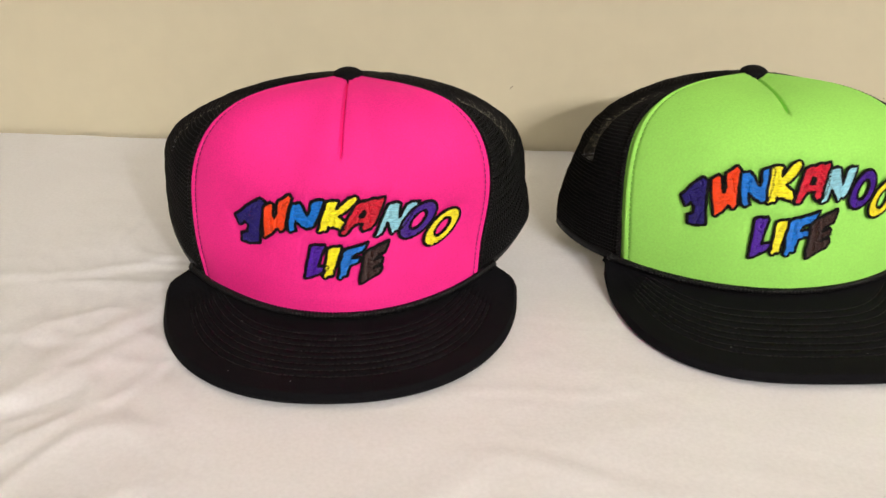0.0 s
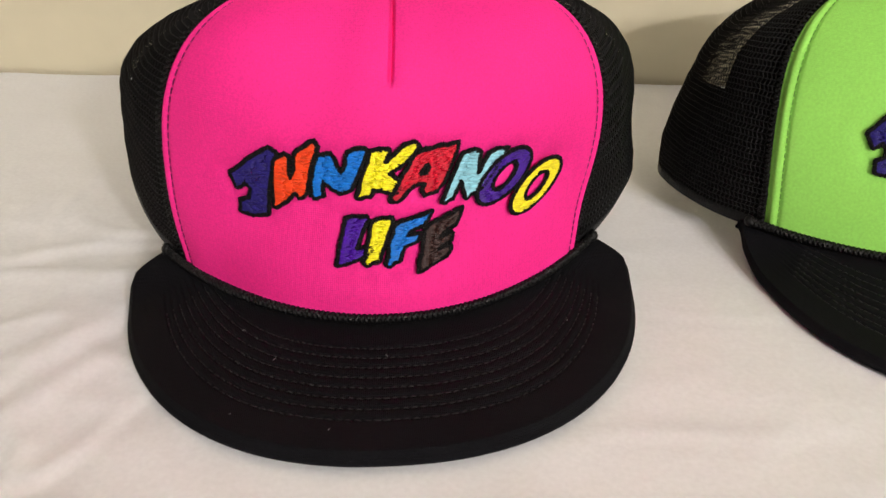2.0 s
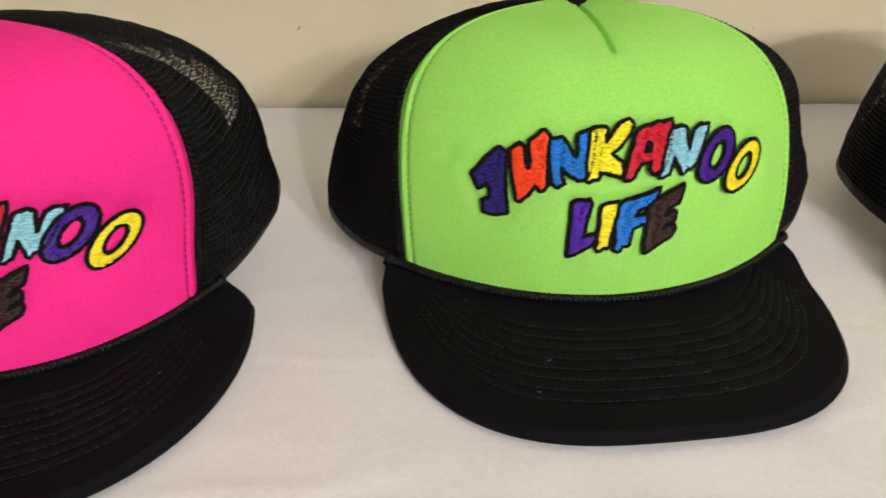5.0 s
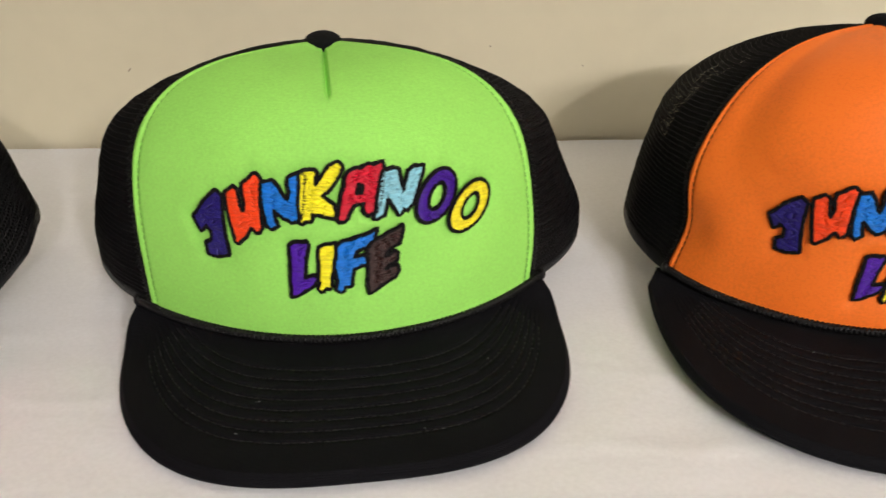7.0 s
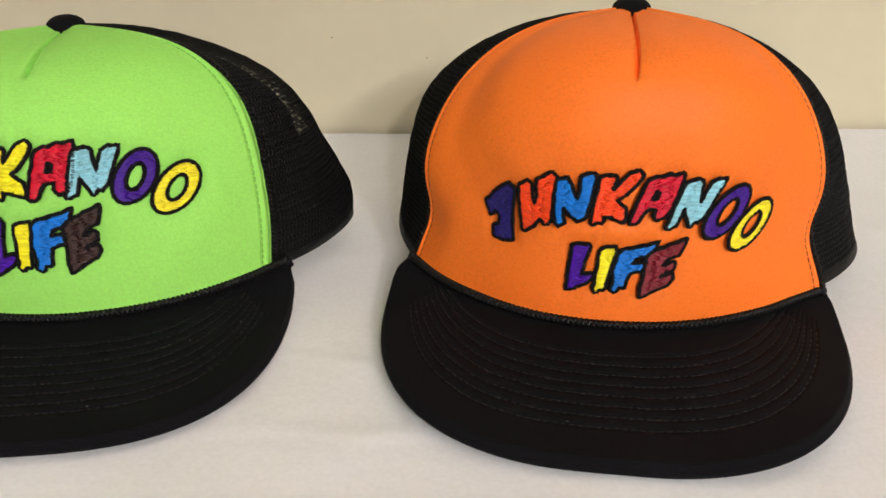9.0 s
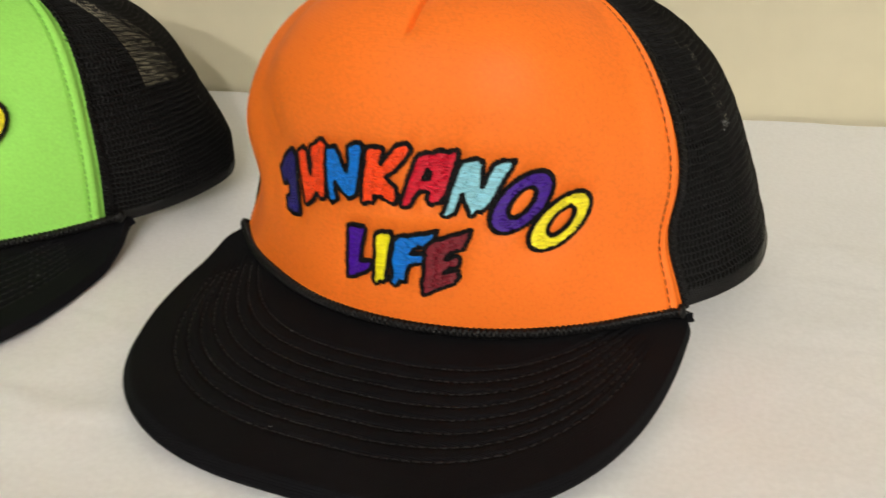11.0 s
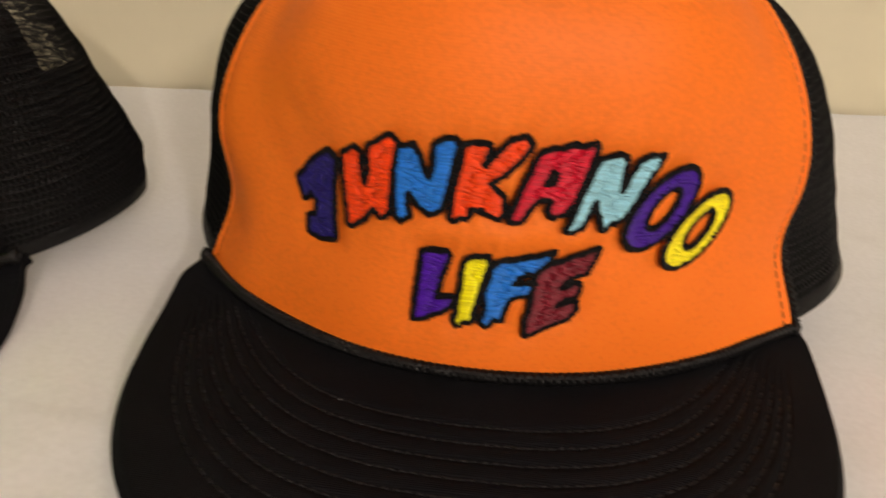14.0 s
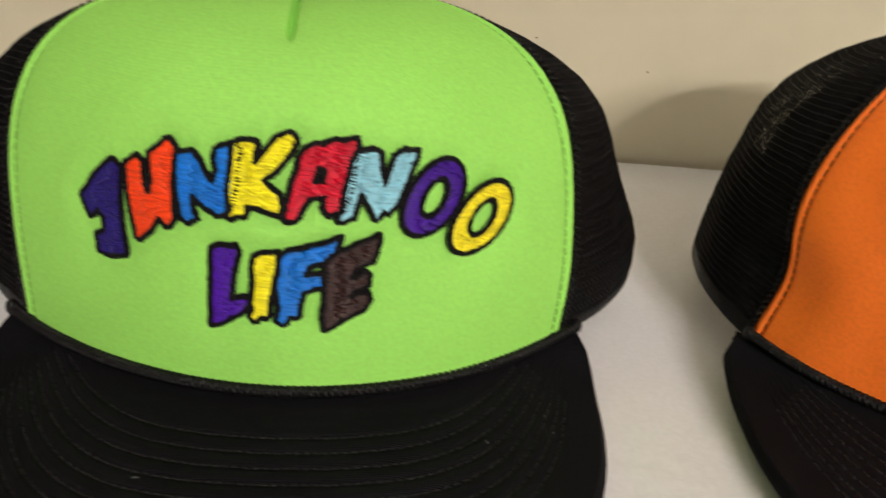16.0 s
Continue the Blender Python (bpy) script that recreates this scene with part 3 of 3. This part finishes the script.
def make_lint(crown, cap, width, depth, rnd):
    """A few pale specks of lint on the brim."""
    verts, faces = [], []
    for k in range(6):
        w, v = rnd.uniform(-0.7, 0.7), rnd.uniform(0.25, 0.9)
        p = crown.at(crown.seam * w, 0.006).lerp(brim_edge(w, width, depth, 2.6), v)
        root = crown.cord_height(w) - 0.0022
        p.z = 0.0036 + (root - 0.0036) * (1 - v) ** 1.5 + 0.0003
        way = Vector((rnd.uniform(-1, 1), rnd.uniform(-1, 1), 0)).normalized() * rnd.uniform(0.0002, 0.0007)
        tv, tf = tube([p - way, p + Vector((0, 0, 0.0002)), p + way], 0.00012, 5)
        faces += [tuple(x + len(verts) for x in q) for q in tf]
        verts += tv
    tagged(mesh_object("lint", verts, faces, LINT, cap, "pale specks of lint"), kind="stuff")


SLANT = {"pink": 0.26, "green": 0.06, "orange": 0.12}


def glyph(shape, slant, u0, u1, v0, v1):
    """A letter's outlines in millimetres: leaned over, then fitted to its box."""
    loops = [[(x + slant * y, y) for x, y in poly] for poly in GLYPH[shape]]
    xs = [x for x, y in loops[0]]
    low, wide = min(xs), max(xs) - min(xs)
    return [[(u0 + (x - low) / wide * (u1 - u0), v0 + y * (v1 - v0)) for x, y in poly] for poly in loops]


def resample(poly, step, jitter, rnd):
    """Points evenly along a closed outline, roughened like hand-cut edges."""
    out, n = [], len(poly)
    for i in range(n):
        a, b = Vector((*poly[i], 0)), Vector((*poly[(i + 1) % n], 0))
        m = max(1, round((b - a).length / step))
        side = Vector((-(b - a).y, (b - a).x, 0)).normalized()
        for k in range(m):
            p = a.lerp(b, k / m)
            out.append(p + side * (rnd.uniform(-jitter, jitter) if k else 0))
    return out


def stitch_rows(loops, pitch, tilt, longest, rnd):
    """Rows of stitches that fill an outline: pairs of ends, long rows broken into shorter stitches."""
    c, d = math.cos(radians(tilt)), math.sin(radians(tilt))
    turned = [[(p.x * c + p.y * d, -p.x * d + p.y * c) for p in loop] for loop in loops]
    heights = [q[1] for q in turned[0]]
    rows, v = [], min(heights) + 0.3 * pitch
    while v < max(heights):
        cuts = []
        for loop in turned:
            for (x0, y0), (x1, y1) in zip(loop, loop[1:] + loop[:1]):
                if (y0 > v) != (y1 > v):
                    cuts.append(x0 + (v - y0) / (y1 - y0) * (x1 - x0))
        cuts.sort()
        for x0, x1 in zip(cuts[::2], cuts[1::2]):
            x0, x1 = x0 - rnd.uniform(0, 0.35), x1 + rnd.uniform(0, 0.35)
            while x1 - x0 > longest:
                cut = x0 + longest * rnd.uniform(0.45, 0.95)
                rows.append((x0, cut, v))
                x0 = cut
            rows.append((x0, x1, v + rnd.uniform(-0.08, 0.08)))
        v += pitch
    return [((x0 * c - y * d, x0 * d + y * c), (x1 * c - y * d, x1 * d + y * c)) for x0, x1, y in rows]


def make_letter(crown, cap, shape, colour, u0, u1, v0, v1, rnd, over, slant):
    loops = []
    for scaled in glyph(shape, slant, u0, u1, v0, v1):
        loops.append(resample(scaled, 0.42, 0.10 if shape != "O" else 0.06, rnd))
    lift = 0.0021 + 0.00014 * over
    flat = [p for loop in loops for p in loop]
    verts = [crown.wrap(p.x, p.y, lift) for p in flat]
    faces = [tuple(t) for t in tessellate_polygon(loops)]
    for (xa, ya), (xb, yb) in stitch_rows(loops, 0.40, rnd.uniform(-6, 8), 6.5, rnd):
        line, out = [], []
        for k, h in enumerate((0.0000, 0.00035, 0.00045, 0.00035, 0.0000)):
            u, v = xa + (xb - xa) * k / 4, ya + (yb - ya) * k / 4
            line.append(crown.wrap(u, v, lift + 0.0001 + h))
            out.append(crown.wrap(u, v, lift + 0.01))
        tv, tf = tube(line, 0.00027, 5, False, 0.8, lambda i: (out[i] - line[i]).normalized())
        faces += [tuple(x + len(verts) for x in q) for q in tf]
        verts += tv
    letter = mesh_object("letter", verts, faces, THREAD[colour], cap, "embroidered letter in " + colour.replace("_", "-") + " thread", smooth=True)
    tv, tf = [], []
    for loop in loops:
        line = [crown.wrap(p.x, p.y, lift + 0.0003) for p in loop]
        out = [crown.wrap(p.x, p.y, lift + 0.01) for p in loop]
        width = [0.00092 + (0.00016 if i % 2 else -0.00012) + rnd.uniform(-0.00014, 0.00018) for i in range(len(loop))]
        v, f = tube(line, lambda i: width[i], 6, True, 0.62, lambda i: (out[i] - line[i]).normalized())
        tf += [tuple(x + len(tv) for x in q) for q in f]
        tv += v
    mesh_object("letter_outline", tv, tf, OUTLINE, letter, "raised black outline thread", smooth=False)


def trucker_cap(x, y, turn, colour, label, brim, crown, swaps=None):
    rnd = random.Random(len(colour))
    cap = tagged(new("trucker_cap"), label, "cap", "caps in a row")
    sewn = []
    for shape, place in zip(SHAPES, LAYOUT[colour]):
        sewn += [(p.x, p.y) for p in resample(glyph(shape, SLANT[colour], *place)[0], 2.0, 0, rnd)]
    front_panel(crown, cap, FOAM[colour], colour + " foam front panel with a centre dart", sewn, PUCKERS[colour])
    net_panel(crown, cap, 236, 74)
    def band_top(phi):
        return 0.31 - 0.26 * smoothstep(radians(88), radians(106), abs(phi))

    for p, q in ((crown.seam, math.pi - 0.40), (math.pi + 0.40, 2 * math.pi - crown.seam)):
        inner_strip(crown, cap, "sweatband", p, q, 0.005, band_top, 0.0009, 60, 8, BAND, "black inner sweatband")
    inner_strip(crown, cap, "back_strap", math.pi - 0.46, math.pi + 0.46, 0.01, 0.10, 0.0026, 24, 4, BAND, "black strap across the back opening")
    first = degrees(crown.seam) + 3.5
    for p, half in ((first, 4), (first + 10, 6.5), (180, 4.5), (350 - first, 6.5), (360 - first, 4)):
        inner_strip(crown, cap, "seam_tape", radians(p - half), radians(p + half), 0.30, 0.97, 0.0018, 5, 24, BAND, "black seam tape")
    inner_strip(crown, cap, "front_lining", -crown.seam, crown.seam, 0.10, 0.985, 0.003, 41, 24, BAND, "dark backing of the front panel", True)
    make_brim(crown, cap, *brim)
    make_rope(crown, cap)
    make_button(crown, cap)
    make_stitching(crown, cap, colour)
    make_edging(crown, cap)
    make_lint(crown, cap, *brim[:2], rnd)
    for i, (shape, thread_colour, place) in enumerate(zip(SHAPES, COLOURS, LAYOUT[colour])):
        make_letter(crown, cap, shape, (swaps or {}).get(i, thread_colour), *place, rnd, i % 8, SLANT[colour])
    cap.matrix_basis = pose(x, y, 0.001, 0, 0, turn)
    return cap


trucker_cap(-0.0837, 0.4594, 6.05, "pink", "neon pink foam and black net trucker cap with embroidered letters",
            (0.0994, 0.1202, 2.26),
            Crown(a=0.0999, b=0.09, yc=0.044, h=0.1186, seam=49.16, front=2.63, mid=4.14, side=5.07, bulge=0.0546, flare=(0.0546, 0.0661),
                  turn=6.75, apex=(0.0052, -0.0281), nose=0.0031, point=1.196, swell=(-0.0002, 0.005), dart=0.092, dent=(-0.0091, 0.0177), droop=0.1101, cord=(0.0078, 0.0066, 0.0066), lift=0.0391, tail=0.1, shoulder=(0.045, 0.015), fold=(0.0, 0.045)))
trucker_cap(0.1619, 0.4936, 4.52, "green", "lime green foam and black net trucker cap with embroidered letters",
            (0.0940, 0.119, 2.97),
            Crown(a=0.1135, b=0.0848, yc=0.0448, h=0.1108, seam=47.38, front=4.24, mid=3.69, side=2.72, bulge=0.0058, flare=(0.016, 0.0686),
                  turn=8.34, apex=(-0.0033, -0.0008), nose=0.0019, point=1.254, swell=(0.0005, 0.0017), dart=0.1035, dent=(-0.0017, -0.0134), droop=0.0482, cord=(0.0113, 0.0025, 0.0025), lift=0.0144, tail=0.05, shoulder=(0.05, 0.05), fold=(0.01, 0.03)))
trucker_cap(0.3998, 0.493, -8.32, "orange", "bright orange foam and black net trucker cap with embroidered letters",
            (0.0957, 0.1302, 3.0, (0.004, 0.004)),
            Crown(a=0.101, b=0.0861, yc=0.0381, h=0.118, seam=61.15, front=6.01, mid=3.15, side=3.11, bulge=-0.0105, flare=(0.0293, 0.1981),
                  turn=-1.80, apex=(0.0037, -0.0009), nose=0.0011, point=0.895, swell=(0.0008, 0.0065), dart=0.107, dent=(0.0831, 0.0755), droop=0.097, cord=(0.0107, 0.0003, 0.0042), lift=0.0174, tail=-0.03, shoulder=(0.05, 0.02), fold=(0.0, 0.0)), {3: "red_orange", 11: "maroon"})
